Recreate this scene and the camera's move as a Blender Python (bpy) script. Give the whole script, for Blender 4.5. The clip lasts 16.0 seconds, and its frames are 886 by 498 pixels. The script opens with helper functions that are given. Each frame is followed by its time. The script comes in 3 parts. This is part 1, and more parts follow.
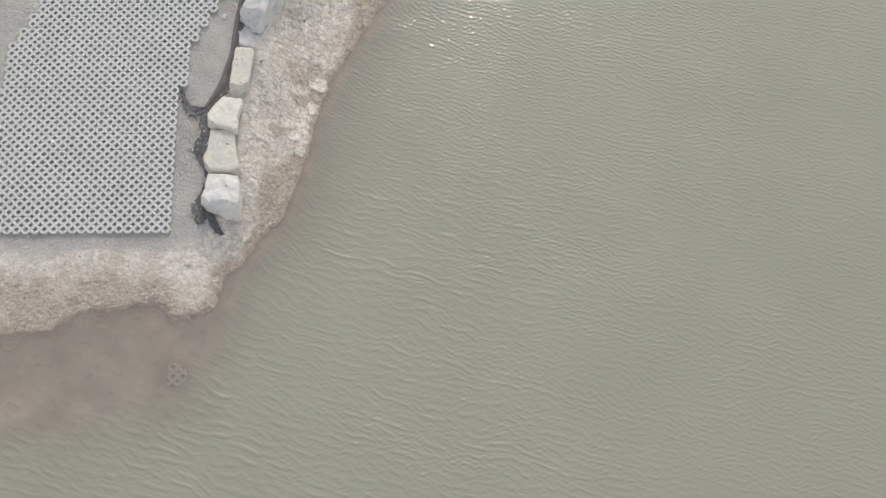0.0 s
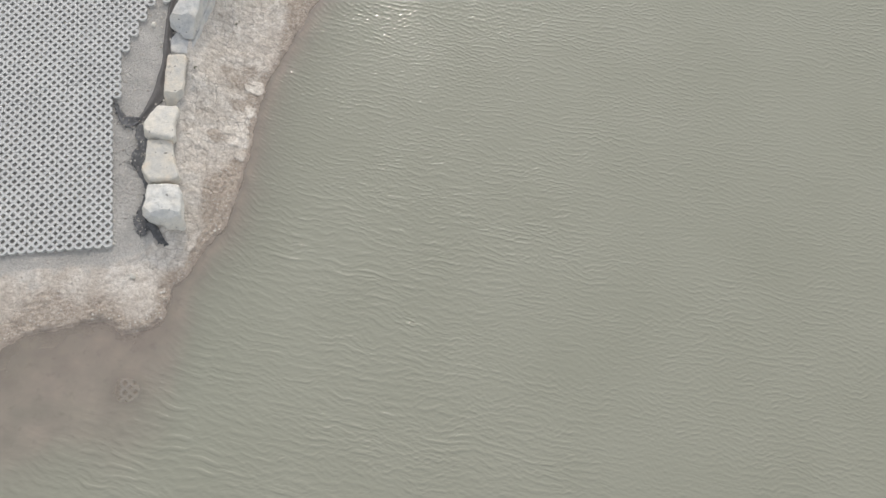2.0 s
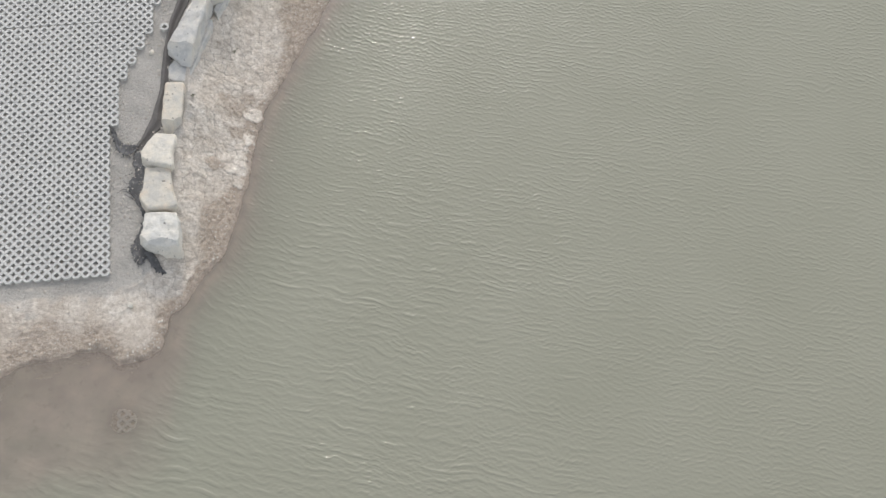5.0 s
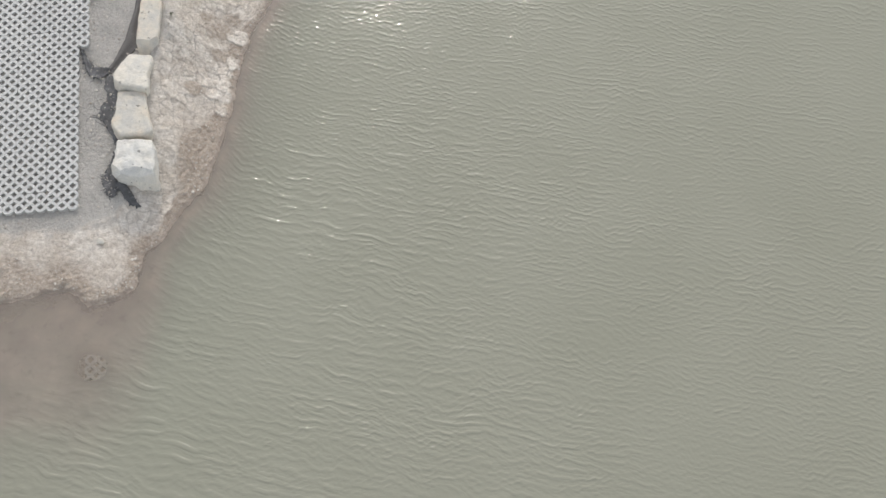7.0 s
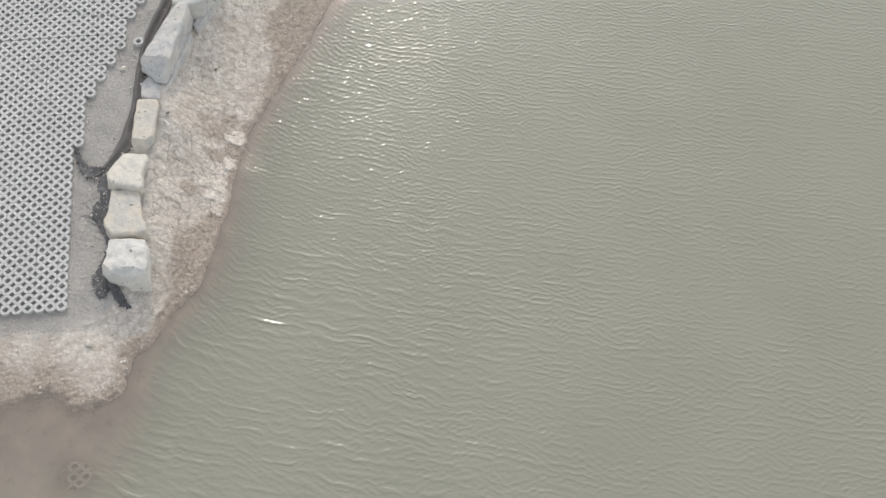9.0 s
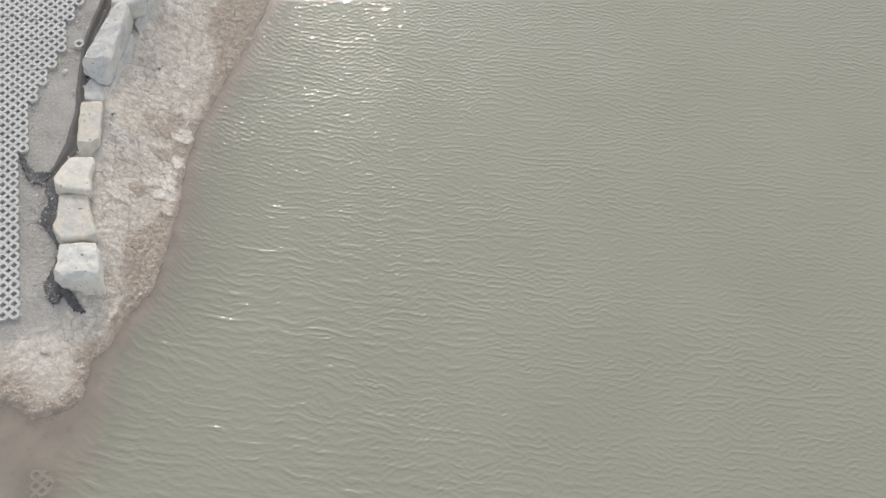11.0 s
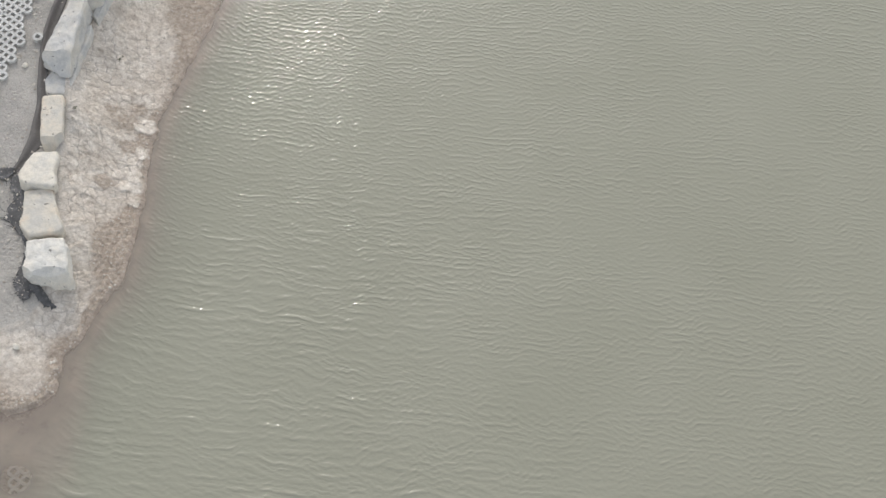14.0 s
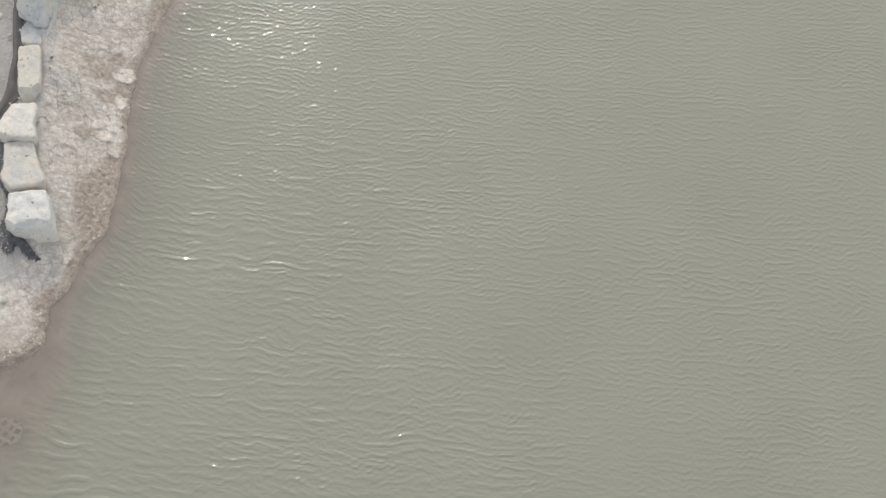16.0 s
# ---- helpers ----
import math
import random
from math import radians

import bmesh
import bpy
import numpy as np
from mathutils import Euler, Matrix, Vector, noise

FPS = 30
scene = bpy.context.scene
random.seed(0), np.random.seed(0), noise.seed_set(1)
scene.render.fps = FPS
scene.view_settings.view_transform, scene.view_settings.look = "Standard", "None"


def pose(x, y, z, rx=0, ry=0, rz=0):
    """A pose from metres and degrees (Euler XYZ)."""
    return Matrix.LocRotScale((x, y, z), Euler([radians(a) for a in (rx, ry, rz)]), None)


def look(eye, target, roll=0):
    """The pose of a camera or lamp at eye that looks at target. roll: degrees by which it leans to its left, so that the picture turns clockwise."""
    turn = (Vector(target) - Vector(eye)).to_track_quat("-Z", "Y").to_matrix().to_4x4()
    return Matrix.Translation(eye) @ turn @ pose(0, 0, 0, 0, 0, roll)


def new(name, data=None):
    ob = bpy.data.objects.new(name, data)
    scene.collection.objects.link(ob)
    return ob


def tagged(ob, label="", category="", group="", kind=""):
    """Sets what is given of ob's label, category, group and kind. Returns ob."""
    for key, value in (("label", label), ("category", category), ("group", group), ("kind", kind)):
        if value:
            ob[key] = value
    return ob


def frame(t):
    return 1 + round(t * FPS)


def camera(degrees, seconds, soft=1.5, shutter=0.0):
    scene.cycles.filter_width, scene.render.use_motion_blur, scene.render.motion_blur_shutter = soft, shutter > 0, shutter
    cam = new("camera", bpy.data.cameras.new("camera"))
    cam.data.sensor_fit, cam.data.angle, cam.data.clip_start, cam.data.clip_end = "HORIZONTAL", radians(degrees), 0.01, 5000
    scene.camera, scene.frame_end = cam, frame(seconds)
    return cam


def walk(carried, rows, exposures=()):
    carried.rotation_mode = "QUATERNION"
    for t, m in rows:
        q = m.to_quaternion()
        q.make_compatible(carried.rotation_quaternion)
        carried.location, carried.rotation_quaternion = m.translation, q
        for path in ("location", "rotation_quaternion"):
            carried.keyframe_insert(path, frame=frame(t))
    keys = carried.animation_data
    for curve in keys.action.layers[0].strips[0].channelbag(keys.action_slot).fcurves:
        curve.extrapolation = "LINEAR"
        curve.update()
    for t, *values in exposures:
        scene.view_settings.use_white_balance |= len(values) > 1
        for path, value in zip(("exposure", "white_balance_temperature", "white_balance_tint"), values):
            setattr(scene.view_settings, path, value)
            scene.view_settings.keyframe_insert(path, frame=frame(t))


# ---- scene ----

# ---- camera and its flight: seconds, x, y, z, tilt from straight down, turn, lean ----
cam = camera(40.58, 16.0)
PATH = [
    (0, 5.620, -13.561, 21.618, 31.418, -0.909, 0.429),
    (0.5, 5.771, -13.616, 21.466, 31.622, -0.402, -0.070),
    (1, 5.762, -13.560, 21.463, 31.483, -0.572, 0.097),
    (1.5, 5.744, -13.580, 21.315, 31.581, -2.818, -0.067),
    (2, 5.755, -13.616, 21.269, 31.628, -4.932, -0.095),
    (2.5, 5.743, -13.605, 21.271, 31.594, -5.078, -0.037),
    (3, 5.723, -13.521, 21.329, 31.581, -5.265, 0.193),
    (3.5, 5.747, -13.534, 21.260, 32.042, -5.101, -0.155),
    (6, 5.652, -13.471, 20.573, 33.054, -5.280, -0.136),
    (6.5, 5.650, -13.235, 19.706, 32.594, -5.249, -0.101),
    (7, 5.574, -13.021, 18.555, 32.175, -5.571, 0.155),
    (7.5, 5.572, -12.774, 18.035, 33.674, -5.690, 0.408),
    (8, 5.624, -12.842, 17.889, 37.169, -5.437, -0.045),
    (8.5, 5.647, -12.897, 17.827, 37.895, -5.236, -0.288),
    (9, 5.638, -12.891, 17.808, 37.789, -5.307, -0.188),
    (9.5, 5.593, -12.892, 17.825, 37.786, -5.501, 0.010),
    (10, 5.602, -12.899, 17.774, 37.772, -7.679, -0.119),
    (10.2, 5.613, -12.934, 17.777, 37.792, -8.493, -0.220),
    (12.5, 5.704, -12.970, 18.022, 35.703, -9.247, -0.098),
    (13, 5.714, -12.897, 18.153, 35.519, -9.849, 0.048),
    (13.5, 5.680, -12.836, 18.226, 35.510, -10.658, 0.271),
    (14, 5.700, -12.846, 18.244, 35.581, -11.409, 0.026),
    (14.5, 5.670, -12.899, 18.263, 34.376, -11.470, 0.128),
    (15, 5.684, -12.850, 18.305, 32.736, -11.402, 0.109),
    (15.5, 5.687, -12.863, 18.290, 32.830, -12.133, 0.012),
    (16, 5.624, -12.826, 18.325, 32.788, -13.146, 0.318),
]
walk(cam, [(t, pose(x, y, z, rx, 0, rz) @ pose(0, 0, 0, 0, 0, lean)) for t, x, y, z, rx, rz, lean in PATH],
     [(0.0, 0.78), (16.0, 0.78)])

# ---- daylight: hazy sky, veiled sun ahead of the camera ----
SUN_UP, SUN_ROUND = radians(31.5), radians(1)
world = bpy.data.worlds.new("hazy_sky")
scene.world = world
world.use_nodes = True
wn = world.node_tree
sky = wn.nodes.new("ShaderNodeTexSky")
sky.sky_type, sky.sun_disc = "NISHITA", False
sky.sun_elevation, sky.sun_rotation = SUN_UP, SUN_ROUND
sky.air_density, sky.dust_density, sky.ozone_density = 1.0, 1.6, 1.0
haze = wn.nodes.new("ShaderNodeHueSaturation")
haze.inputs["Saturation"].default_value = 0.31
wn.links.new(sky.outputs[0], haze.inputs["Color"])
wn.links.new(haze.outputs[0], wn.nodes["Background"].inputs[0])
wn.nodes["Background"].inputs[1].default_value = 0.15
sun_data = bpy.data.lights.new("sun", "SUN")
sun_data.energy, sun_data.angle, sun_data.color = 0.66, radians(0.52), (1.0, 0.93, 0.84)
sun = new("sun", sun_data)
to_sun = Vector((math.sin(SUN_ROUND) * math.cos(SUN_UP), math.cos(SUN_ROUND) * math.cos(SUN_UP), math.sin(SUN_UP)))
sun.matrix_world = look(to_sun * 60, (0, 0, 0))


# ---- materials ----
class Nodes:
    """A small writer of node materials."""

    def __init__(self, name):
        self.mat = bpy.data.materials.new(name)
        self.mat.use_nodes = True
        self.tree = self.mat.node_tree
        self.out = self.tree.nodes["Material Output"]
        self.bsdf = self.tree.nodes["Principled BSDF"]

    def node(self, kind, **values):
        n = self.tree.nodes.new(kind)
        for k, v in values.items():
            if k in ("operation", "blend_type", "data_type", "feature", "attribute_name", "distance", "noise_dimensions", "normalize"):
                setattr(n, k, v)
            else:
                n.inputs[k.replace("_", " ")].default_value = v
        return n

    def link(self, a, b):
        self.tree.links.new(a, b)

    def place(self):
        return self.node("ShaderNodeTexCoord").outputs["Object"]

    def world_place(self):
        return self.node("ShaderNodeNewGeometry").outputs["Position"]

    def noise(self, where, scale, detail=4.0, rough=0.55):
        n = self.node("ShaderNodeTexNoise", Scale=scale, Detail=detail, Roughness=rough)
        self.link(where, n.inputs["Vector"])
        return n.outputs["Fac"]

    def ramp(self, fac, *stops):
        n = self.node("ShaderNodeValToRGB")
        e = n.color_ramp.elements
        while len(e) < len(stops):
            e.new(0.5)
        for el, (pos, col) in zip(e, stops):
            el.position, el.color = pos, (*col, 1) if len(col) == 3 else col
        self.link(fac, n.inputs[0])
        return n.outputs[0]

    def mix(self, fac, a, b, blend="MIX"):
        n = self.node("ShaderNodeMix", data_type="RGBA", blend_type=blend)
        for sock, v in ((n.inputs[0], fac), (n.inputs[6], a), (n.inputs[7], b)):
            if isinstance(v, (int, float)):
                sock.default_value = v
            elif isinstance(v, tuple):
                sock.default_value = (*v, 1)
            else:
                self.link(v, sock)
        return n.outputs[2]

    def math(self, op, a, b=0.0, c=0.0):
        n = self.node("ShaderNodeMath", operation=op)
        for sock, v in zip(n.inputs, (a, b, c)):
            if isinstance(v, (int, float)):
                sock.default_value = v
            else:
                self.link(v, sock)
        return n.outputs[0]

    def attr(self, name):
        return self.node("ShaderNodeAttribute", attribute_name=name).outputs["Fac"]

    def bump(self, height, strength, dist, to=None):
        n = self.node("ShaderNodeBump", Strength=strength, Distance=dist)
        self.link(height, n.inputs["Height"])
        self.link(n.outputs[0], (to or self.bsdf).inputs["Normal"])
        return n


def grey(v):
    return (v, v, v)


def mat_concrete():
    m = Nodes("weathered_concrete")
    p = m.place()
    rnd = m.node("ShaderNodeObjectInfo").outputs["Random"]
    big = m.ramp(m.noise(m.world_place(), 1.3, 5), (0.3, (0.555, 0.542, 0.512)), (0.7, (0.585, 0.572, 0.540)))
    tone = m.ramp(rnd, (0.0, grey(0.965)), (1.0, grey(1.025)))
    fine = m.ramp(m.noise(p, 90, 3), (0.3, grey(0.84)), (0.7, grey(1.08)))
    m.link(m.mix(1.0, m.mix(1.0, big, tone, "MULTIPLY"), fine, "MULTIPLY"), m.bsdf.inputs["Base Color"])
    m.bsdf.inputs["Roughness"].default_value = 0.85
    m.bump(m.noise(p, 120, 4), 0.4, 0.004)
    return m.mat


def mat_limestone(name, pale, warm, cool):
    """Split limestone: buff and blue-grey patches, a fine grain, a few dark solution pits."""
    m = Nodes(name)
    p = m.place()
    base = m.ramp(m.noise(p, 2.3, 6, 0.6), (0.36, cool), (0.5, pale), (0.66, warm))
    grain = m.ramp(m.noise(p, 45, 5, 0.7), (0.25, grey(0.86)), (0.6, grey(1.03)))
    mottle = m.ramp(m.noise(p, 9, 4, 0.6), (0.35, grey(0.92)), (0.6, grey(1.03)))
    pits = m.ramp(m.noise(p, 11, 3, 0.5), (0.672, grey(1.0)), (0.70, grey(0.42)))
    c = m.mix(1.0, m.mix(1.0, base, grain, "MULTIPLY"), m.mix(1.0, pits, mottle, "MULTIPLY"), "MULTIPLY")
    m.link(c, m.bsdf.inputs["Base Color"])
    m.bsdf.inputs["Roughness"].default_value = 0.9
    relief = m.math("ADD", m.math("MULTIPLY", m.noise(p, 28, 5, 0.6), 0.5), m.math("MULTIPLY", m.noise(p, 6, 5, 0.55), 1.5))
    m.bump(m.math("ADD", relief, m.math("MULTIPLY", pits, 0.7)), 0.5, 0.04)
    return m.mat


def mat_ground():
    """Gravel ramp, dry cracked crust and damp mud, told apart by the masks on the mesh."""
    m = Nodes("shore_ground")
    p = m.world_place()
    gravel = m.ramp(m.noise(p, 70, 4, 0.7), (0.3, (0.35, 0.323, 0.283)), (0.5, (0.475, 0.445, 0.402)), (0.72, (0.62, 0.59, 0.545)))
    patch = m.ramp(m.noise(p, 1.7, 5), (0.35, grey(0.86)), (0.65, grey(1.1)))
    gravel = m.mix(1.0, gravel, patch, "MULTIPLY")
    crust = m.ramp(m.noise(p, 9, 7, 0.65), (0.28, (0.50, 0.446, 0.385)), (0.46, (0.615, 0.565, 0.50)), (0.60, (0.685, 0.64, 0.578)), (0.78, (0.74, 0.70, 0.64)))
    fleck = m.ramp(m.noise(p, 38, 4, 0.75), (0.32, grey(0.84)), (0.5, grey(1.0)), (0.7, grey(1.09)))
    crust = m.mix(1.0, crust, fleck, "MULTIPLY")
    crumb = m.ramp(m.noise(p, 6.5, 6, 0.72), (0.40, (0.86, 0.84, 0.82)), (0.52, (1.0, 1.0, 1.0)), (0.62, (1.10, 1.11, 1.12)))
    crust = m.mix(1.0, crust, crumb, "MULTIPLY")
    hue = m.ramp(m.noise(p, 1.3, 5, 0.6), (0.36, (0.99, 0.94, 0.89)), (0.52, (1.10, 1.07, 1.035)), (0.66, (1.17, 1.15, 1.13)))
    crust = m.mix(1.0, m.mix(1.0, crust, hue, "MULTIPLY"), m.ramp(m.attr("plate"), (0.0, grey(0.93)), (0.5, grey(1.0)), (1.0, grey(1.09))), "MULTIPLY")
    damp = m.ramp(m.noise(p, 11, 7, 0.7), (0.28, (0.31, 0.245, 0.19)), (0.5, (0.46, 0.38, 0.305)), (0.72, (0.61, 0.535, 0.45)))
    damp = m.mix(1.0, damp, fleck, "MULTIPLY")
    c = m.mix(m.attr("crust"), m.mix(1.0, gravel, fleck, "MULTIPLY"), crust)
    c = m.mix(m.attr("damp"), c, damp)
    c = m.mix(m.attr("wet"), c, m.ramp(m.noise(p, 2.5, 5), (0.3, (0.34, 0.275, 0.222)), (0.7, (0.43, 0.355, 0.292))))
    # bed colour brightened to make up for light the water sheet blocks
    c = m.mix(m.attr("under"), c, m.ramp(m.noise(p, 2.5, 5), (0.3, (0.56, 0.465, 0.385)), (0.7, (0.70, 0.60, 0.51))))
    c = m.mix(m.math("MULTIPLY", m.attr("crack"), m.ramp(m.noise(p, 1.8, 4), (0.35, grey(0.25)), (0.65, grey(0.75)))), c, (0.27, 0.225, 0.185))
    m.link(c, m.bsdf.inputs["Base Color"])
    m.bsdf.inputs["Roughness"].default_value = 0.92
    m.bump(m.math("ADD", m.noise(p, 60, 5, 0.7), m.math("MULTIPLY", m.noise(p, 14, 5), 2.2)), 0.9, 0.03)
    return m.mat


def mat_water():
    """Silty pond water: clear only where it is thin, milky where it is deep, with a glossy skin."""
    m = Nodes("silty_water")
    p = m.world_place()
    m.tree.nodes.remove(m.bsdf)
    warp = m.node("ShaderNodeTexNoise", Scale=0.9, Detail=1.0)
    m.link(p, warp.inputs["Vector"])
    drift = m.node("ShaderNodeVectorMath", operation="MULTIPLY_ADD")
    m.link(warp.outputs["Color"], drift.inputs[0])
    drift.inputs[1].default_value = (0.35, 0.35, 0.0)
    late = m.node("ShaderNodeCombineXYZ")
    m.link(m.attr("lag"), late.inputs["Y"])
    held = m.node("ShaderNodeVectorMath", operation="SUBTRACT")
    m.link(p, held.inputs[0])
    m.link(late.outputs[0], held.inputs[1])
    m.link(held.outputs[0], drift.inputs[2])

    def train(count, short, spread, turn, sway, crest, seed):
        """Short-crested wind waves: many sines of like length and heading, drawn up into sharp crests."""
        rng = random.Random(seed)
        total = None
        size = math.sqrt(2 / count)
        for n in range(count):
            k = 2 * math.pi / (short * spread ** rng.random())
            a = radians(rng.gauss(turn, sway))
            dot = m.node("ShaderNodeVectorMath", operation="DOT_PRODUCT")
            m.link(drift.outputs[0], dot.inputs[0])
            dot.inputs[1].default_value = (k * math.sin(a), k * math.cos(a), 0)
            wave = m.math("SINE", m.math("ADD", dot.outputs["Value"], rng.uniform(0, 6.28)))
            total = m.math("MULTIPLY", wave, size) if total is None else m.math("MULTIPLY_ADD", wave, size, total)
        if crest == 0:
            return total
        even = m.math("ARCTANGENT", total)
        return m.math("EXPONENT", m.math("MULTIPLY", even, crest))
    main = m.math("MULTIPLY", train(14, 0.100, 1.8, 18, 14, 1.5, 5), 0.00074)
    cross = m.math("MULTIPLY", train(10, 0.095, 1.7, -26, 16, 1.3, 8), 0.00042)
    broad = m.math("MULTIPLY", train(12, 0.185, 1.5, 20, 14, 1.7, 14), 0.0012)
    fine = m.math("MULTIPLY", train(13, 0.078, 1.6, 6, 32, 1.25, 3), 0.00078)
    wrinkle = m.math("MULTIPLY", train(12, 0.034, 1.6, 5, 60, 0, 11), 0.00012)
    h = m.math("ADD", m.math("MULTIPLY", fine, m.attr("chop")), m.math("MULTIPLY", m.math("ADD", main, cross), m.attr("swell")))
    h = m.math("ADD", h, m.math("MULTIPLY", broad, m.attr("roll")))
    h = m.math("ADD", h, m.math("MULTIPLY", wrinkle, m.math("MAXIMUM", m.attr("swell"), m.attr("chop"))))
    silt = m.ramp(m.noise(p, 0.35, 4), (0.3, (0.264, 0.260, 0.203)), (0.7, (0.284, 0.279, 0.221)))
    silt = m.mix(m.attr("stir"), silt, m.ramp(m.noise(p, 1.6, 5), (0.28, (0.345, 0.290, 0.245)), (0.5, (0.405, 0.342, 0.285)), (0.72, (0.475, 0.400, 0.325))))
    blot = m.ramp(m.noise(p, 4.5, 4), (0.58, grey(1.0)), (0.70, grey(0.84)))
    silt = m.mix(m.attr("stir"), silt, m.mix(1.0, silt, blot, "MULTIPLY"))
    body = m.node("ShaderNodeBsdfDiffuse")
    m.link(silt, body.inputs["Color"])
    clear = m.node("ShaderNodeBsdfTransparent")
    clear.inputs[0].default_value = (0.95, 0.92, 0.86, 1)
    inside = m.node("ShaderNodeMixShader")
    m.link(m.attr("murk"), inside.inputs[0])
    m.link(clear.outputs[0], inside.inputs[1])
    m.link(body.outputs[0], inside.inputs[2])
    skin = m.node("ShaderNodeBsdfGlossy", Roughness=0.035)
    fres = m.node("ShaderNodeFresnel", IOR=1.33)
    bump = m.bump(h, 1.0, 1.0, skin)
    m.link(bump.outputs[0], fres.inputs["Normal"])
    blend = m.node("ShaderNodeMix", data_type="VECTOR")
    blend.inputs[0].default_value = 0.9
    blend.inputs[4].default_value = (0, 0, 1)
    m.link(bump.outputs[0], blend.inputs[5])
    m.link(blend.outputs[1], body.inputs["Normal"])
    whole = m.node("ShaderNodeMixShader")
    m.link(fres.outputs[0], whole.inputs[0])
    m.link(inside.outputs[0], whole.inputs[1])
    m.link(skin.outputs[0], whole.inputs[2])
    m.link(whole.outputs[0], m.out.inputs["Surface"])
    return m.mat


def mat_fabric(name, shade, gritty, dusty=1.0):
    m = Nodes(name)
    p = m.world_place()
    dust = m.ramp(m.noise(p, 6, 6, 0.7), (0.36, tuple(c * (1 - 0.5 * dusty) for c in shade)), (0.54, shade), (0.70, tuple(c * (1 + 1.4 * dusty) for c in shade)))
    weave = m.ramp(m.noise(p, 160, 2), (0.3, grey(0.8)), (0.7, grey(1.15)))
    grit = m.ramp(m.noise(p, 34, 2), (0.66, grey(0.0)), (0.72, grey(gritty)))
    dust = m.mix(grit, dust, (0.45, 0.43, 0.40))
    m.link(m.mix(1.0, dust, weave, "MULTIPLY"), m.bsdf.inputs["Base Color"])
    m.bsdf.inputs["Roughness"].default_value = 0.8
    m.bump(m.noise(p, 40, 4), 0.5, 0.01)
    return m.mat


def mat_silted():
    m = Nodes("silted_concrete")
    p = m.place()
    # paler than dry concrete: brightened against the light lost in the murky water
    m.link(m.ramp(m.noise(p, 12, 5), (0.3, (0.76, 0.70, 0.63)), (0.7, (0.86, 0.81, 0.75))), m.bsdf.inputs["Base Color"])
    m.bsdf.inputs["Roughness"].default_value = 0.9
    return m.mat


def mat_pebble():
    m = Nodes("pebbles")
    rnd = m.node("ShaderNodeNewGeometry").outputs["Random Per Island"]
    m.link(m.ramp(rnd, (0.0, (0.40, 0.35, 0.29)), (0.5, (0.55, 0.50, 0.43)), (1.0, (0.68, 0.635, 0.565))), m.bsdf.inputs["Base Color"])
    m.bsdf.inputs["Roughness"].default_value = 0.85
    return m.mat


def mat_leaf():
    m = Nodes("dull_leaf")
    m.link(m.ramp(m.noise(m.place(), 30, 3), (0.3, (0.12, 0.125, 0.08)), (0.7, (0.2, 0.2, 0.13))), m.bsdf.inputs["Base Color"])
    m.bsdf.inputs["Roughness"].default_value = 0.7
    return m.mat


def mat_plastic():
    m = Nodes("white_plastic")
    m.link(m.ramp(m.noise(m.place(), 40, 3), (0.3, (0.80, 0.80, 0.79)), (0.7, (0.90, 0.90, 0.89))), m.bsdf.inputs["Base Color"])
    m.bsdf.inputs["Roughness"].default_value = 0.35
    return m.mat


CONCRETE = mat_concrete()
STONE_WHITE = mat_limestone("white_limestone", (0.68, 0.63, 0.54), (0.70, 0.64, 0.54), (0.62, 0.59, 0.53))
STONE_PALE = mat_limestone("pale_limestone", (0.665, 0.635, 0.57), (0.67, 0.62, 0.54), (0.60, 0.585, 0.545))
STONE_BUFF = mat_limestone("buff_limestone", (0.60, 0.55, 0.465), (0.645, 0.535, 0.415), (0.53, 0.505, 0.455))
STONE_GREY = mat_limestone("grey_limestone", (0.57, 0.55, 0.51), (0.61, 0.57, 0.50), (0.48, 0.475, 0.46))
GROUND = mat_ground()
WATER = mat_water()
FABRIC = mat_fabric("dusty_geotextile", (0.105, 0.103, 0.103), 0.6, 0.75)
FABRIC_WORN = mat_fabric("faded_geotextile", (0.120, 0.110, 0.103), 0.05, 0.25)
PEBBLE = mat_pebble()


# ---- plan of the shore ----
SLOPE = math.tan(radians(6.76))
SHORE = [(-200, -40), (-30, -9), (-8, -3.3), (-4.2, -2.5), (-3.15, -2.29), (-2.14, -2.23), (-1.95, -2.05), (-1.63, -1.84), (-1.05, -1.80),
         (-0.5, -1.65), (0, -1.65), (0.2, -1.83), (0.32, -1.99), (0.6, -1.99), (0.9, -1.93), (1.12, -1.74), (1.2, -1.5), (1.27, -1.02),
         (1.57, -0.76), (1.94, -0.15), (2.29, 0.26), (2.5, 0.75), (2.65, 1.22), (2.82, 2.05), (3.0, 3.1), (3.26, 4.07), (3.61, 4.91),
         (4.03, 5.71), (4.54, 6.8), (5.14, 8.13), (6.6, 11.5), (12, 24), (60, 130), (200, 400)]
SHORE_XY = np.array(SHORE, float)


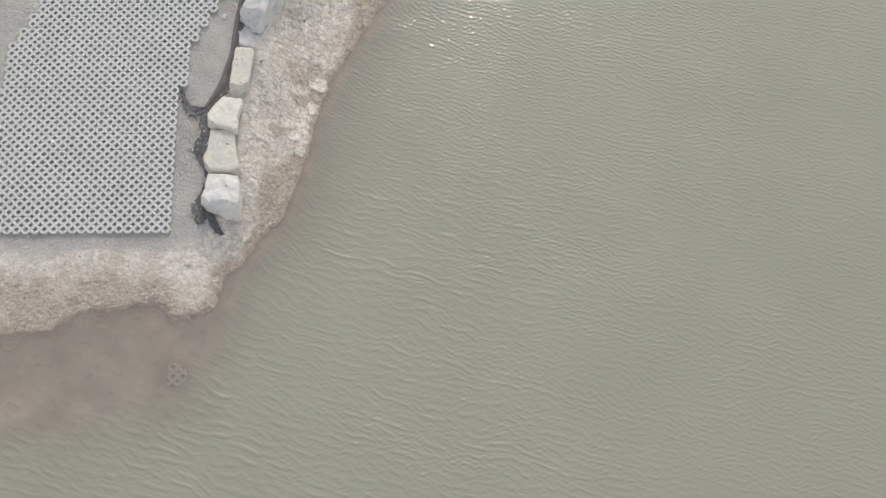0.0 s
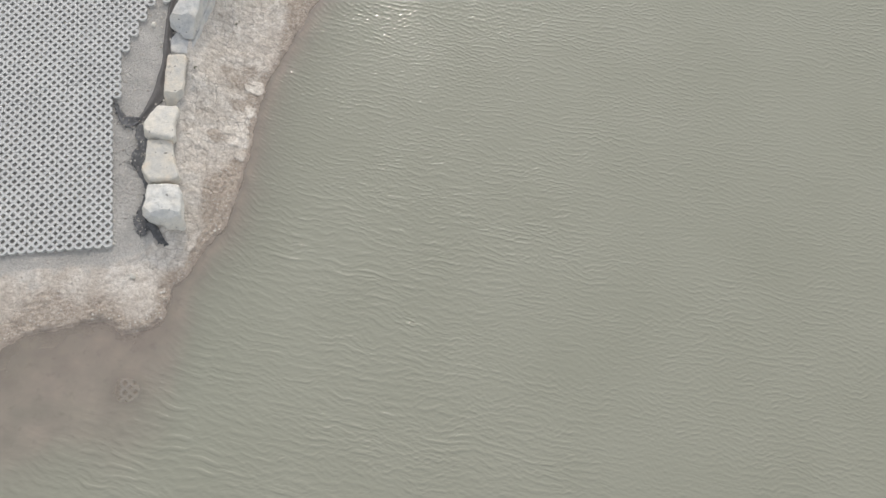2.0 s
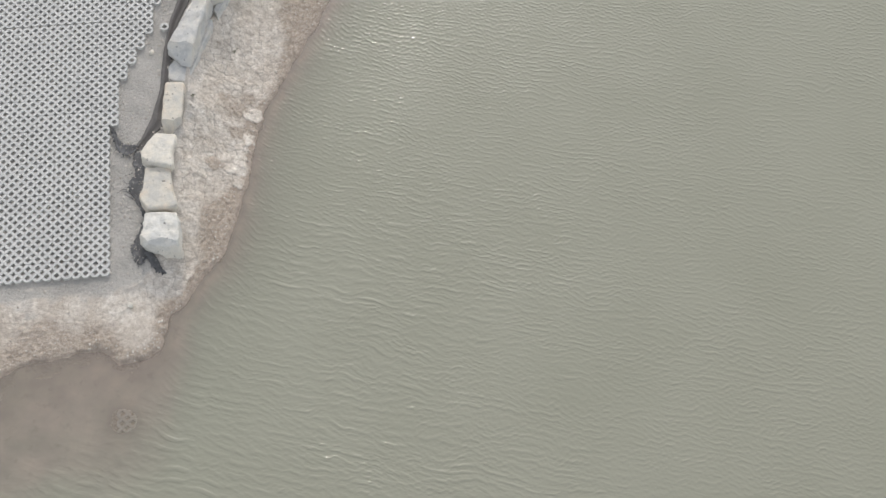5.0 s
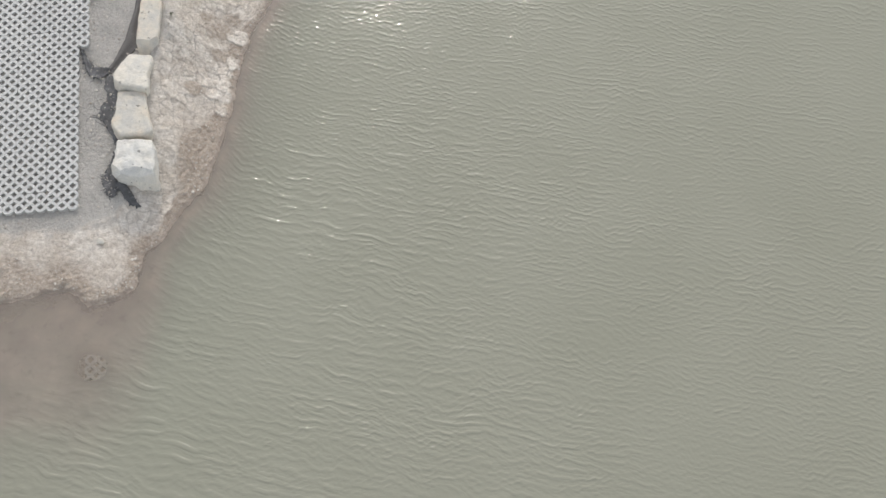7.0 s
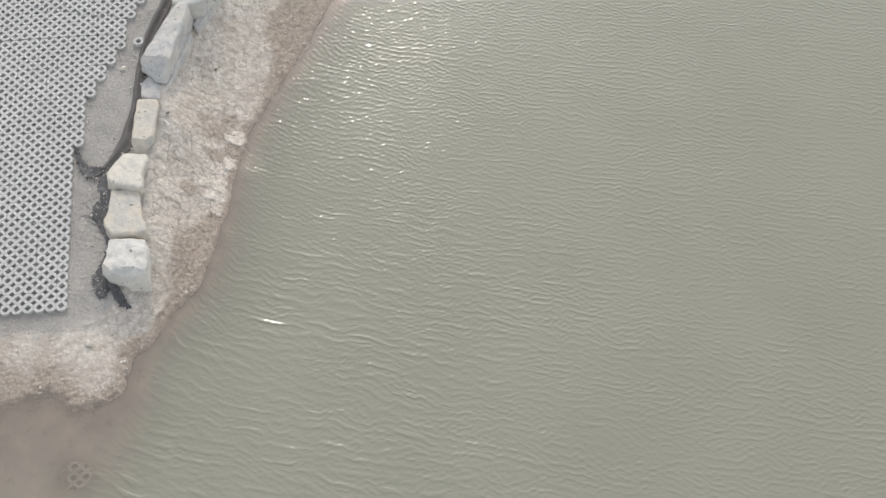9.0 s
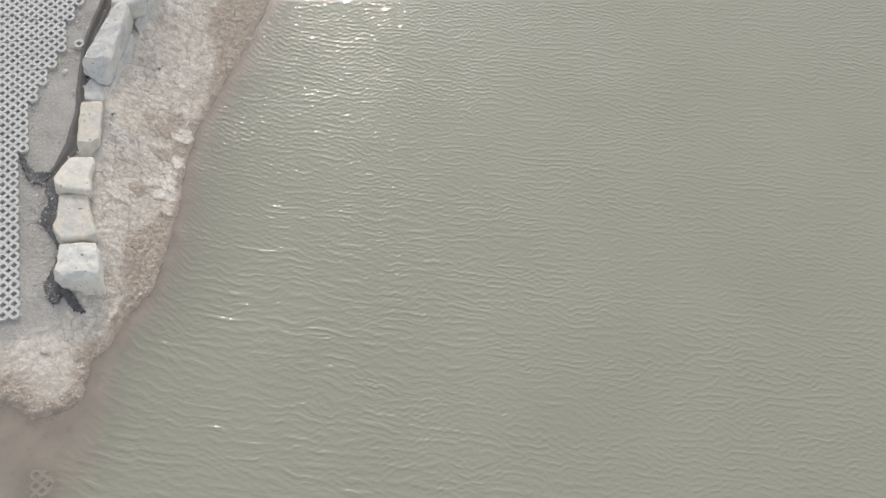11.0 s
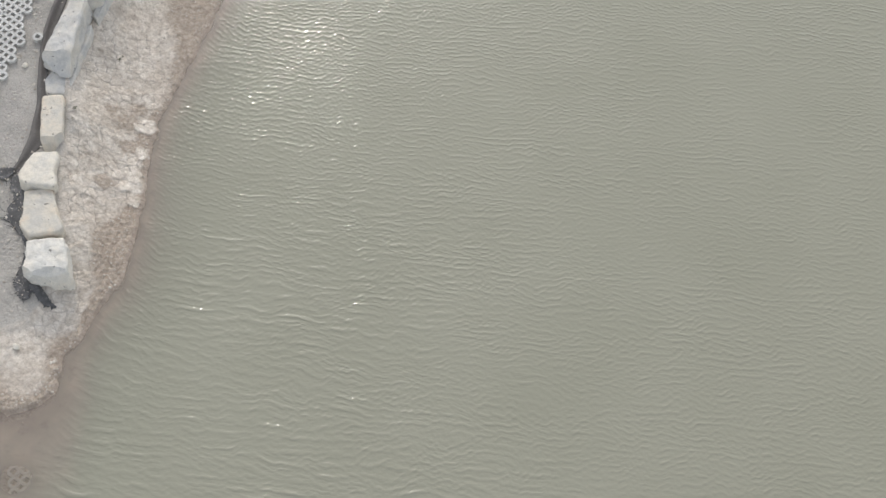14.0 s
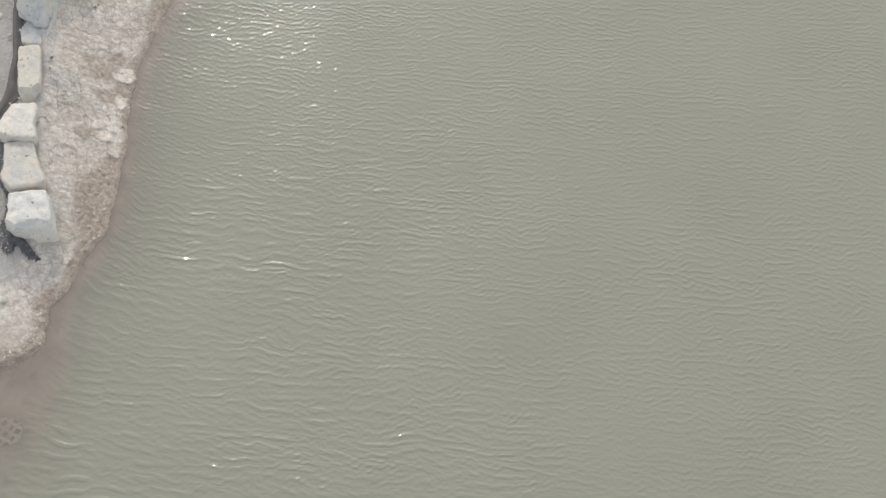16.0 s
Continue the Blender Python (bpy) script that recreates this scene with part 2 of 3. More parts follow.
def fbm(x, y, scale, octaves=4, seed=0.0):
    """Smooth value noise on arrays, about -1 to 1."""
    total, amp, norm = np.zeros_like(x), 1.0, 0.0
    for o in range(octaves):
        ca, sa = math.cos(0.6 + 1.1 * o), math.sin(0.6 + 1.1 * o)
        u, v = (x * ca - y * sa) * scale + 17.3 * o + seed, (x * sa + y * ca) * scale - 9.1 * o + seed * 1.7
        i, j = np.floor(u), np.floor(v)
        fu, fv = u - i, v - j
        fu, fv = fu * fu * (3 - 2 * fu), fv * fv * (3 - 2 * fv)

        def rnd(a, b):
            s = np.sin(a * 127.1 + b * 311.7) * 43758.5453
            return (s - np.floor(s)) * 2 - 1
        top = rnd(i, j) * (1 - fu) + rnd(i + 1, j) * fu
        bot = rnd(i, j + 1) * (1 - fu) + rnd(i + 1, j + 1) * fu
        total += amp * (top * (1 - fv) + bot * fv)
        norm += amp
        amp, scale = amp * 0.5, scale * 2.03
    return total / norm


def step(a, b, v):
    t = np.clip((v - a) / (b - a), 0, 1)
    return t * t * (3 - 2 * t)


def inland(x, y):
    """Distance from the water's edge: positive on land."""
    best = np.full(x.shape, 1e9)
    side = np.zeros(x.shape)
    for (ax, ay), (bx, by) in zip(SHORE_XY[:-1], SHORE_XY[1:]):
        dx, dy = bx - ax, by - ay
        t = np.clip(((x - ax) * dx + (y - ay) * dy) / (dx * dx + dy * dy), 0, 1)
        d = np.hypot(x - ax - t * dx, y - ay - t * dy)
        cross = dx * (y - ay) - dy * (x - ax)
        closer = d < best - 1e-9
        side = np.where(closer, np.sign(cross), side)
        best = np.minimum(best, d)
    return best * side


def ramp_z(x, y):
    return 0.27 + SLOPE * np.minimum(y, 25.0) + 0.0033 * np.clip(x, -30, 30)


def stone_line(y):
    return np.interp(y, [-0.6, 0.4, 1.8, 2.8, 3.8, 5.0, 6.0, 7.0, 9.0, 30], [1.0, 1.15, 1.15, 1.2, 1.5, 1.55, 1.8, 2.15, 2.9, 12])


def edge(x, y):
    return inland(x, y) + 0.05 * fbm(x, y, 2.2, 3, 3.0) + 0.045 * fbm(x, y, 7.0, 3, 8.0)


def bed(x, d):
    """Height of the pond's bed."""
    deep = np.interp(x, [-1.0, 0.4, 1.3, 2.0], [0.048, 0.070, 0.15, 0.40])
    return -np.minimum(-d * deep + 0.30 * np.clip(-d - 2.2, 0, 9), 1.6)


def ground_parts(x, y):
    """Height of the ground and the masks of its surface."""
    d = edge(x, y)
    xs = stone_line(y)
    reach = np.maximum(0.35, 0.9 * (np.interp(y, SHORE_XY[17:, 1], SHORE_XY[17:, 0]) - xs - 0.25))
    f = np.clip(d / reach, 0, 1.6)
    foot = np.maximum(np.interp(y, [3.8, 5.0], [0.93, 0.86]) * ramp_z(x, y) - 0.02, 0.06)
    shelf = np.where(y > -0.6, foot * (0.35 * f + 0.65 * np.minimum(f, 1.15) ** 1.7), 0.16 * np.clip(d, 0, 9))
    low = 0.16 * np.clip(d, 0, 9)
    mixy = step(-0.6, 0.5, y)
    bank = 0.018 * step(-0.01, 0.1, d) + low * (1 - mixy) + shelf * mixy + 3.0 * np.clip(xs - 0.1 - x, 0, 4) * step(-0.5, 0.6, y)
    ramp = ramp_z(x, y)
    k = 0.03
    hmix = np.clip(0.5 + 0.5 * (bank - ramp) / k, 0, 1)
    land = bank * (1 - hmix) + ramp * hmix - k * hmix * (1 - hmix)
    land = land + 0.13 * step(xs - 0.1, xs + 0.2, x) * step(xs + 1.2, xs + 0.3, x) * step(0.4, 1.3, y) * np.interp(y, [4.3, 5.2], [1.0, 0.55])
    under = bed(x, d)
    z = np.where(d > 0, np.maximum(land, 0.0) * step(0, 0.05, d) + 0.004, under)
    rampness = hmix * (d > 0)
    # surface masks
    n1 = fbm(x, y, 1.1, 5, 21.0)
    n2 = fbm(x, y, 3.7, 4, 5.0)
    crust = step(0.12, -0.10, bank - ramp + 0.10 * n2) + step(-0.25, -1.25, y + 0.45 * n2 + 0.35 * n1) * step(0.1, -0.3, x - 1.3)
    crust = np.clip(crust, 0, 1)
    south = step(-0.5, -1.0, y)
    band = np.interp(y, [-0.9, -0.3, 0.2, 0.8, 1.4, 2.0, 2.4, 3.2, 4.0, 4.6, 5.2, 6.2, 7.0, 8.0, 9.0],
                     [0.30, 0.16, 0.26, 0.58, 0.66, 0.40, 0.18, 0.24, 0.28, 0.16, 0.14, 0.42, 0.85, 0.80, 0.6])
    east = step(0.10, -0.06, d - band + 0.14 * n1 + 0.16 * n2)
    for px, py, pr in ((2.60, 4.15, 0.36), (2.95, 4.45, 0.24), (2.18, 2.6, 0.22), (2.62, 3.45, 0.26), (2.42, 4.3, 0.18)):
        east = np.maximum(east, 0.9 * step(1.0, 0.45, np.hypot(x - px, y - py) / pr + 0.75 * n2))
    damp = np.clip(step(0.78, 0.28, d + 0.26 * n1 + 0.20 * n2) + 0.45 * step(0.22, 0.5, n1 + 0.3 * n2) * step(2.0, 0.6, d), 0, 1)
    for px, py, pr in ((-1.4, -1.5, 1.0), (-2.7, -1.75, 1.1), (-0.5, -1.45, 0.55), (-3.6, -1.6, 1.0)):
        damp = np.maximum(damp, 0.9 * step(1.0, 0.3, np.hypot(x - px, y - py) / pr + 0.5 * n2))
    damp = damp * south + east * (1 - south)
    # pale plates of dried mud that lie loose on the darker strip
    pale = np.zeros_like(x)
    for px, py, pr in ((2.92, 3.36, 0.17), (2.70, 2.78, 0.17), (2.52, 2.52, 0.14), (2.68, 2.16, 0.13), (3.08, 4.0, 0.20), (2.86, 4.0, 0.09), (2.42, 2.80, 0.12)):
        bearing = np.arctan2(y - py, x - px)
        ragged = 1 + 0.16 * np.sin(3 * bearing + px * 9) + 0.10 * np.sin(5 * bearing + py * 7)
        pale = np.maximum(pale, step(1.0, 0.86, np.hypot(x - px, y - py) / (pr * ragged)))
    pale = pale * (d > 0.03)
    damp = damp * (1 - pale)
    damp = damp * (1 - 0.8 * step(0.16, 0.34, d + 0.1 * n2) * step(1.0, 0.4, np.minimum(np.hypot(x - 0.75, y + 1.2) / 0.8, np.hypot(x - 1.6, y + 0.15) / 0.8) + 0.4 * n2))
    damp = damp * np.where(d > 0, 1, 0)
    damp = np.maximum(damp, (d <= 0) * 1.0)
    wet = step(0.10, 0.0, d + 0.03 * n2)
    # drying cracks: borders between the plates of a jittered grid
    wx, wy = x + 0.06 * fbm(x, y, 3.0, 3, 40.0), y + 0.06 * fbm(x, y, 3.0, 3, 50.0)
    cell = 0.20
    gx, gy = np.floor(wx / cell), np.floor(wy / cell)
    d1, d2 = np.full(x.shape, 9.0), np.full(x.shape, 9.0)
    plate = np.zeros(x.shape)
    for ox in (-1, 0, 1):
        for oy in (-1, 0, 1):
            cx, cy = gx + ox, gy + oy
            s1 = np.sin(cx * 269.5 + cy * 183.3) * 43758.5453
            s2 = np.sin(cx * 113.5 + cy * 271.9) * 22578.1459
            px, py = (cx + 0.15 + 0.7 * (s1 - np.floor(s1))) * cell, (cy + 0.15 + 0.7 * (s2 - np.floor(s2))) * cell
            dd = np.hypot(wx - px, wy - py)
            d2 = np.where(dd < d1, d1, np.minimum(d2, dd))
            plate = np.where(dd < d1, s1 - np.floor(s1), plate)
            d1 = np.minimum(d1, dd)
    crackable = crust * step(0.06, 0.3, d) * step(-0.45, 0.05, fbm(x, y, 0.9, 3, 71.0) + 0.15) * np.maximum(step(-0.4, 0.3, y), step(0.4, 1.2, x)) * np.clip(1 - 0.85 * damp, 0, 1) * (1 - pale)
    crack = step(0.018 + 0.008 * n1, 0.002, d2 - d1) * crackable
    rough = 0.012 * fbm(x, y, 5.0, 3, 12.0)
    clods = ((0.032 + 0.028 * south) * np.clip(fbm(x, y, 5.5, 4, 33.0), 0, 1) + 0.016 * fbm(x, y, 16.0, 2, 44.0)) * damp
    clods = clods + 0.022 * pale + (plate - 0.5) * 0.010 * crackable
    clods = clods + 0.010 * np.sin(d * 40 + 3.0 * n2 + 3.0 * n1) * damp * step(-1.0, -0.3, y) * step(0.75, 0.4, d)
    # bedding heaped in the holes of the paving
    u, v = x / 0.978 + 0.0294 * y, y / math.cos(radians(6.76))
    end = np.interp(v, [0, 3.6, 3.7, 4.8, 4.9, 8], [0.0, 0.0, 0.2, 0.3, 0.4, 1.5])
    z = z + 0.008 * step(-0.06, -0.02, v) * step(end + 0.06, end + 0.02, u) * step(end - 4.1, end - 4.06, u)
    z = z + np.where(d > 0, (rough * (0.35 + 0.65 * crust) + clods) * step(0, 0.12, d) - 0.010 * crack, 0.3 * rough)
    return z, crust, damp, wet, crack, d, np.clip(0.5 + (plate - 0.5) * crackable + 0.5 * pale, 0, 1)


def sheet(name, xs, ys, z_of, material, smooth=True):
    """A grid mesh over the lines xs and ys."""
    gx, gy = np.meshgrid(xs, ys)
    x, y = gx.ravel(), gy.ravel()
    z, fields = z_of(x, y)
    nx, ny = len(xs), len(ys)
    mesh = bpy.data.meshes.new(name)
    mesh.vertices.add(nx * ny)
    mesh.vertices.foreach_set("co", np.stack([x, y, z], 1).ravel().astype(np.float32))
    i = (np.arange(ny - 1)[:, None] * nx + np.arange(nx - 1)[None]).ravel()
    quads = np.stack([i, i + 1, i + nx + 1, i + nx], 1)
    mesh.loops.add(quads.size)
    mesh.loops.foreach_set("vertex_index", quads.ravel().astype(np.int32))
    mesh.polygons.add(len(quads))
    mesh.polygons.foreach_set("loop_start", (np.arange(len(quads)) * 4).astype(np.int32))
    mesh.polygons.foreach_set("use_smooth", np.full(len(quads), smooth))
    for key, values in fields.items():
        a = mesh.attributes.new(key, "FLOAT", "POINT")
        a.data.foreach_set("value", values.astype(np.float32))
    mesh.update(calc_edges=True)
    mesh.materials.append(material)
    return new(name, mesh)


def lines(far_a, a, b, far_b, fine, outer=26):
    """Grid lines: fine from a to b, ever wider out to the far ends."""
    k = np.linspace(0, 1, outer)[1:]
    lo = a - (a - far_a) * (k ** 4 * 0.98 + 0.02 * k)
    hi = b + (far_b - b) * (k ** 4 * 0.98 + 0.02 * k)
    return np.concatenate([lo[::-1], np.arange(a, b, fine), hi])


def finer(coords, a, b, fine):
    """The same grid lines with a closer spacing between a and b."""
    return np.concatenate([coords[coords < a], np.arange(a, b, fine), coords[coords > b]])


def ground_field(x, y):
    z, crust, damp, wet, crack, d, plate = ground_parts(x, y)
    return z, {"crust": crust, "damp": damp, "wet": wet, "crack": crack, "plate": plate, "under": step(0.0, -0.025, z)}


ground = sheet("ground", finer(lines(-2000, -5.2, 5.6, 2000, 0.03), 0.6, 3.3, 0.014), finer(lines(-2000, -3.2, 9.4, 2000, 0.03), -2.1, 5.6, 0.0155), ground_field, GROUND)
tagged(ground, "gravel boat ramp and pale cracked mud bank beside the pond", "ground", kind="structure")


# ---- pond ----
WAVES = []
wave_rng = random.Random(7)
for n in range(22):
    length = 0.15 * (2.1 ** wave_rng.random())
    turn = radians(wave_rng.gauss(17, 12) if n % 3 else wave_rng.gauss(-22, 12))
    WAVES.append((2 * math.pi / length, math.sin(turn), math.cos(turn), wave_rng.uniform(0, 6.28), length * wave_rng.uniform(0.5, 1.2)))
WAVE_NORM = math.sqrt(sum(w[4] ** 2 for w in WAVES) / 2)


def pond_field(x, y):
    zg = bed(x, np.minimum(edge(x, y), 0))
    near = step(26, 15, np.hypot(x - 7, y - 1))
    depth = np.clip(-zg, 0, 5)
    off = np.maximum(-edge(x, y), 0)
    steep = step(1.0, 1.9, x)
    calm = (1 - steep) * (0.12 + 0.88 * step(0.02, 0.17, depth)) + steep * step(0.0, 0.16, depth)
    lag = 0.42 * np.exp(-off / 0.55)
    gust = 0.8 + 0.35 * fbm(x, y, 0.33, 3, 90.0)
    bend = x + 0.25 * fbm(x, y, 0.8, 2, 61.0)
    sway = y + 0.25 * fbm(x, y, 0.8, 2, 67.0) - lag
    z = np.zeros_like(x)
    for k, sx, sy, ph, amp in WAVES:
        c = np.sin(k * (sx * bend + sy * sway) + ph)
        z += amp / WAVE_NORM * c
    shelter = 0.55 + 0.45 * step(10.0, 2.5, x - 0.25 * y)
    z = 0.0005 * (np.exp(0.62 * np.clip(z, -3, 2.4)) - 1.2) * calm * gust * near * shelter
    murk = 0.46 + 0.54 * (1 - np.exp(-depth / 0.21))
    murk = np.maximum(0.46, murk * (1 - 0.4 * np.exp(-(np.hypot(x - 0.52, y + 3.27) / 0.36) ** 2)))
    stir = np.exp(-np.clip(depth - 0.05, 0, 9) / (0.15 - 0.07 * steep)) * (0.92 + 0.42 * fbm(x, y, 1.3, 5, 17.0))
    deep = (1 - steep) * (0.10 + 0.90 * step(0.03, 0.19, depth)) + steep * (0.35 + 0.65 * step(0.0, 0.09, depth))
    swell = (0.90 + 0.42 * step(2.5, 9.0, x - 0.2 * y)) * (0.85 + 0.45 * fbm(x, y, 0.5, 3, 37.0)) * deep
    chop = (0.60 + 0.55 * np.maximum(step(2.5, 8.5, x), 0.7 * steep * np.exp(-off / 0.8))) * (0.8 + 0.5 * fbm(x, y, 0.5, 3, 31.0)) * deep
    roll = step(2.5, -2.5, y - 0.25 * x) * (0.75 + 0.5 * fbm(x, y, 0.6, 3, 47.0)) * step(14.0, 5.0, x) * deep
    return z, {"roll": np.clip(roll, 0, 1.2), "murk": murk, "chop": np.clip(chop, 0, 1.8), "stir": np.clip(stir, 0, 1), "swell": np.clip(swell, 0, 1.9), "lag": lag}


water = sheet("water", lines(-180, -5.0, 19.5, 600, 0.027), lines(-600, -7.6, 9.2, 390, 0.027), pond_field, WATER)
tagged(water, "silty grey-green pond water with small wind ripples", "water", kind="structure")


# ---- helpers for things ----
def part(name, bm, material, parent=None, label="", smooth=True):
    mesh = bpy.data.meshes.new(name)
    bm.to_mesh(mesh)
    bm.free()
    mesh.materials.append(material)
    if smooth:
        mesh.polygons.foreach_set("use_smooth", np.full(len(mesh.polygons), True))
    ob = new(name, mesh)
    ob.parent = parent
    return tagged(ob, label)


def rounded_outline(corners, count, soft=0.22):
    """A closed outline through the sides of a polygon, with its corners cut round."""
    pts = []
    n = len(corners)
    for i in range(n):
        a, b, c = (Vector(corners[(i + k) % n]) for k in (-1, 0, 1))
        p, q = b + (a - b) * soft, b + (c - b) * soft
        for s in (0.0, 0.33, 0.66, 1.0):
            pts.append((p * (1 - s) + b * s) * (1 - s) + (b * (1 - s) + q * s) * s)
    lens = [0.0]
    for i in range(len(pts)):
        lens.append(lens[-1] + (pts[(i + 1) % len(pts)] - pts[i]).length)
    out = []
    for j in range(count):
        want = lens[-1] * j / count
        i = max(k for k in range(len(pts)) if lens[k] <= want)
        f = (want - lens[i]) / max(1e-6, lens[i + 1] - lens[i])
        out.append(pts[i].lerp(pts[(i + 1) % len(pts)], f))
    return out


def boulder(corners, low, high, tilt, material, seed, label, foot=0.04, worn=0.05, chisel=0.03, lumps=0.014, facets=()):
    """A quarried block: worn top given by its outline, split sides that spread by foot at the ground, split facets (way, point)."""
    centre = sum((Vector(c) for c in corners), Vector((0, 0))) / len(corners)
    count = 112
    rim = [(p - centre) * 1.03 for p in rounded_outline(corners, count, 0.13)]
    out = []
    for i in range(count):
        run = rim[(i + 1) % count] - rim[i - 1]
        out.append(Vector((run.y, -run.x)).normalized())
    if sum(o.dot(p) for o, p in zip(out, rim)) < 0:
        out = [-o for o in out]
    tall = high - low
    rows = [(foot * (1 - k / 9), (tall - worn) * k / 9, 1.0) for k in range(10)]
    for k in range(1, 6):
        a = k / 5 * math.pi / 2
        rows.append((-worn * (1 - math.cos(a)), tall - worn + worn * math.sin(a), 1.0))
    rows += [(-worn, tall, r) for r in (0.94, 0.87, 0.78, 0.68, 0.56, 0.44, 0.3, 0.15)]
    bm = bmesh.new()
    rings = []
    shift = Vector((seed * 5.1, seed * 3.7, seed * 1.3))
    for grow, z, shrink in rows:
        ring = []
        for p, o in zip(rim, out):
            q = (p + o * grow) * shrink
            up = z / tall
            v = Vector((q.x, q.y, z + (tilt[0] * q.x + tilt[1] * q.y) * up))
            soft = noise.fractal(v * 2.2 + shift, 1.0, 2.0, 4)
            ledge = abs(noise.noise(v * 3.4 + shift * 1.7)) + 0.6 * abs(noise.noise(v * 7.5 + shift))
            if shrink == 1.0:
                side = 1.0 if z < tall - worn else max(0.0, (tall - z) / worn)
                push = (chisel * (0.45 - ledge) + 0.02 * soft) * side + 0.008 * noise.noise(v * 9 + shift)
                v += Vector((o.x, o.y, 0)) * push
                v.z += lumps * soft * up
            else:
                v.z += lumps * (soft + 0.5 * noise.noise(v * 8 + shift)) - chisel * 0.12 * max(0.0, 0.25 - ledge)
            ring.append(bm.verts.new(v))
        rings.append(ring)
    for lo, hi in zip(rings, rings[1:]):
        for i in range(count):
            j = (i + 1) % count
            bm.faces.new((lo[i], lo[j], hi[j], hi[i]))
    mid = bm.verts.new((0, 0, tall + lumps * noise.fractal(Vector((0, 0, tall)) * 2.2 + shift, 1.0, 2.0, 4)))
    for i in range(count):
        bm.faces.new((rings[-1][i], rings[-1][(i + 1) % count], mid))
    bm.faces.new(rings[0][::-1])
    for way, at in facets:
        way = Vector(way).normalized()
        done = bmesh.ops.bisect_plane(bm, geom=bm.verts[:] + bm.edges[:] + bm.faces[:], plane_co=Vector(at) - Vector((centre.x, centre.y, low)), plane_no=way, clear_outer=True)
        rim_edges = [e for e in done["geom_cut"] if isinstance(e, bmesh.types.BMEdge)]
        if rim_edges:
            bmesh.ops.triangle_fill(bm, edges=rim_edges, use_beauty=True)
    bmesh.ops.recalc_face_normals(bm, faces=bm.faces[:])
    ob = part("boulder", bm, material)
    ob.data.set_sharp_from_angle(angle=radians(32))
    ob.location = (centre.x, centre.y, low)
    return tagged(ob, label, "boulder", "boulders along the ramp")


# ---- boulders edging the ramp ----
boulder([(0.86, 1.08), (1.08, 1.10), (1.46, 1.08), (1.51, 0.96), (1.53, 0.32), (1.44, 0.26), (1.24, 0.27), (1.12, 0.33), (0.86, 0.38), (0.74, 0.52), (0.83, 0.74), (0.84, 0.94)],
        0.10, 0.71, (0.0, 0.04), STONE_PALE, 1, "pale limestone boulder with a split rough face, end of the row", foot=0.01, worn=0.045, chisel=0.06, lumps=0.035,
        facets=[((-0.14, -0.92, 0.28), (1.00, 0.34, 0.62)), ((0.14, -0.90, 0.32), (1.40, 0.31, 0.60)), ((-0.62, -0.60, 0.50), (0.80, 0.47, 0.64)), ((0.02, -0.62, 0.78), (1.10, 0.40, 0.69))])
boulder([(0.81, 2.25), (1.30, 2.24), (1.33, 2.14), (1.39, 1.60), (1.47, 1.28), (1.41, 1.20), (0.90, 1.22), (0.76, 1.42), (0.71, 1.56), (0.78, 1.74), (0.79, 2.02)],
        0.16, 0.755, (0.02, 0.02), STONE_BUFF, 2, "flat-topped buff limestone boulder with small dark pits", foot=0.03, worn=0.035, chisel=0.025, lumps=0.012)
boulder([(1.01, 3.06), (1.15, 3.05), (1.43, 3.00), (1.45, 2.84), (1.37, 2.56), (1.40, 2.24), (1.35, 2.16), (1.25, 2.22), (0.87, 2.33), (0.74, 2.46), (0.73, 2.58), (0.81, 2.78)],
        0.18, 0.88, (0.0, 0.02), STONE_WHITE, 3, "near-white limestone boulder, notched on its bank side", foot=0.05, worn=0.05, chisel=0.025, lumps=0.014)
boulder([(1.20, 4.40), (1.57, 4.37), (1.62, 4.26), (1.59, 3.80), (1.55, 3.30), (1.49, 3.06), (1.25, 3.06), (1.15, 3.34), (1.17, 3.80)],
        0.20, 0.96, (0.0, 0.03), STONE_BUFF, 4, "long narrow buff and grey limestone boulder set along the ramp", foot=0.03, worn=0.05, chisel=0.025, lumps=0.014,
        facets=[((-0.22, -0.80, 0.56), (1.33, 3.34, 0.94)), ((0.50, -0.72, 0.48), (1.49, 3.38, 0.94))])
boulder([(1.26, 4.90), (1.45, 5.16), (1.80, 6.10), (2.20, 6.14), (2.17, 5.90), (1.96, 5.36), (1.70, 4.46), (1.28, 4.56)],
        0.40, 0.96, (0.0, 0.08), STONE_GREY, 5, "low grey slab boulder under a larger one", foot=0.03, worn=0.03, chisel=0.025, lumps=0.012)
boulder([(1.28, 5.24), (1.44, 5.61), (1.84, 6.45), (2.04, 6.68), (2.22, 6.50), (1.92, 5.48), (1.75, 4.84), (1.62, 4.84)],
        0.96, 1.34, (0.04, 0.11), STONE_GREY, 6, "long angular grey-white limestone boulder lying on a low slab", foot=0.02, worn=0.04, chisel=0.05, lumps=0.03,
        facets=[((-0.20, -0.62, 0.76), (1.60, 5.24, 1.28)), ((0.70, -0.20, 0.55), (1.96, 5.50, 1.34))])
boulder([(1.86, 6.74), (2.16, 6.60), (2.46, 6.68), (2.60, 7.1), (2.54, 7.7), (2.04, 7.8), (1.88, 7.2)],
        0.70, 1.44, (0.0, 0.06), STONE_GREY, 7, "grey limestone boulder half hidden by its neighbour")
boulder([(2.24, 6.46), (2.34, 6.28), (2.56, 6.81), (2.91, 7.56), (2.66, 7.61), (2.46, 6.86)],
        0.50, 1.08, (0.0, 0.08), STONE_GREY, 8, "narrow grey slab boulder at the foot of the row", foot=0.02, worn=0.03)


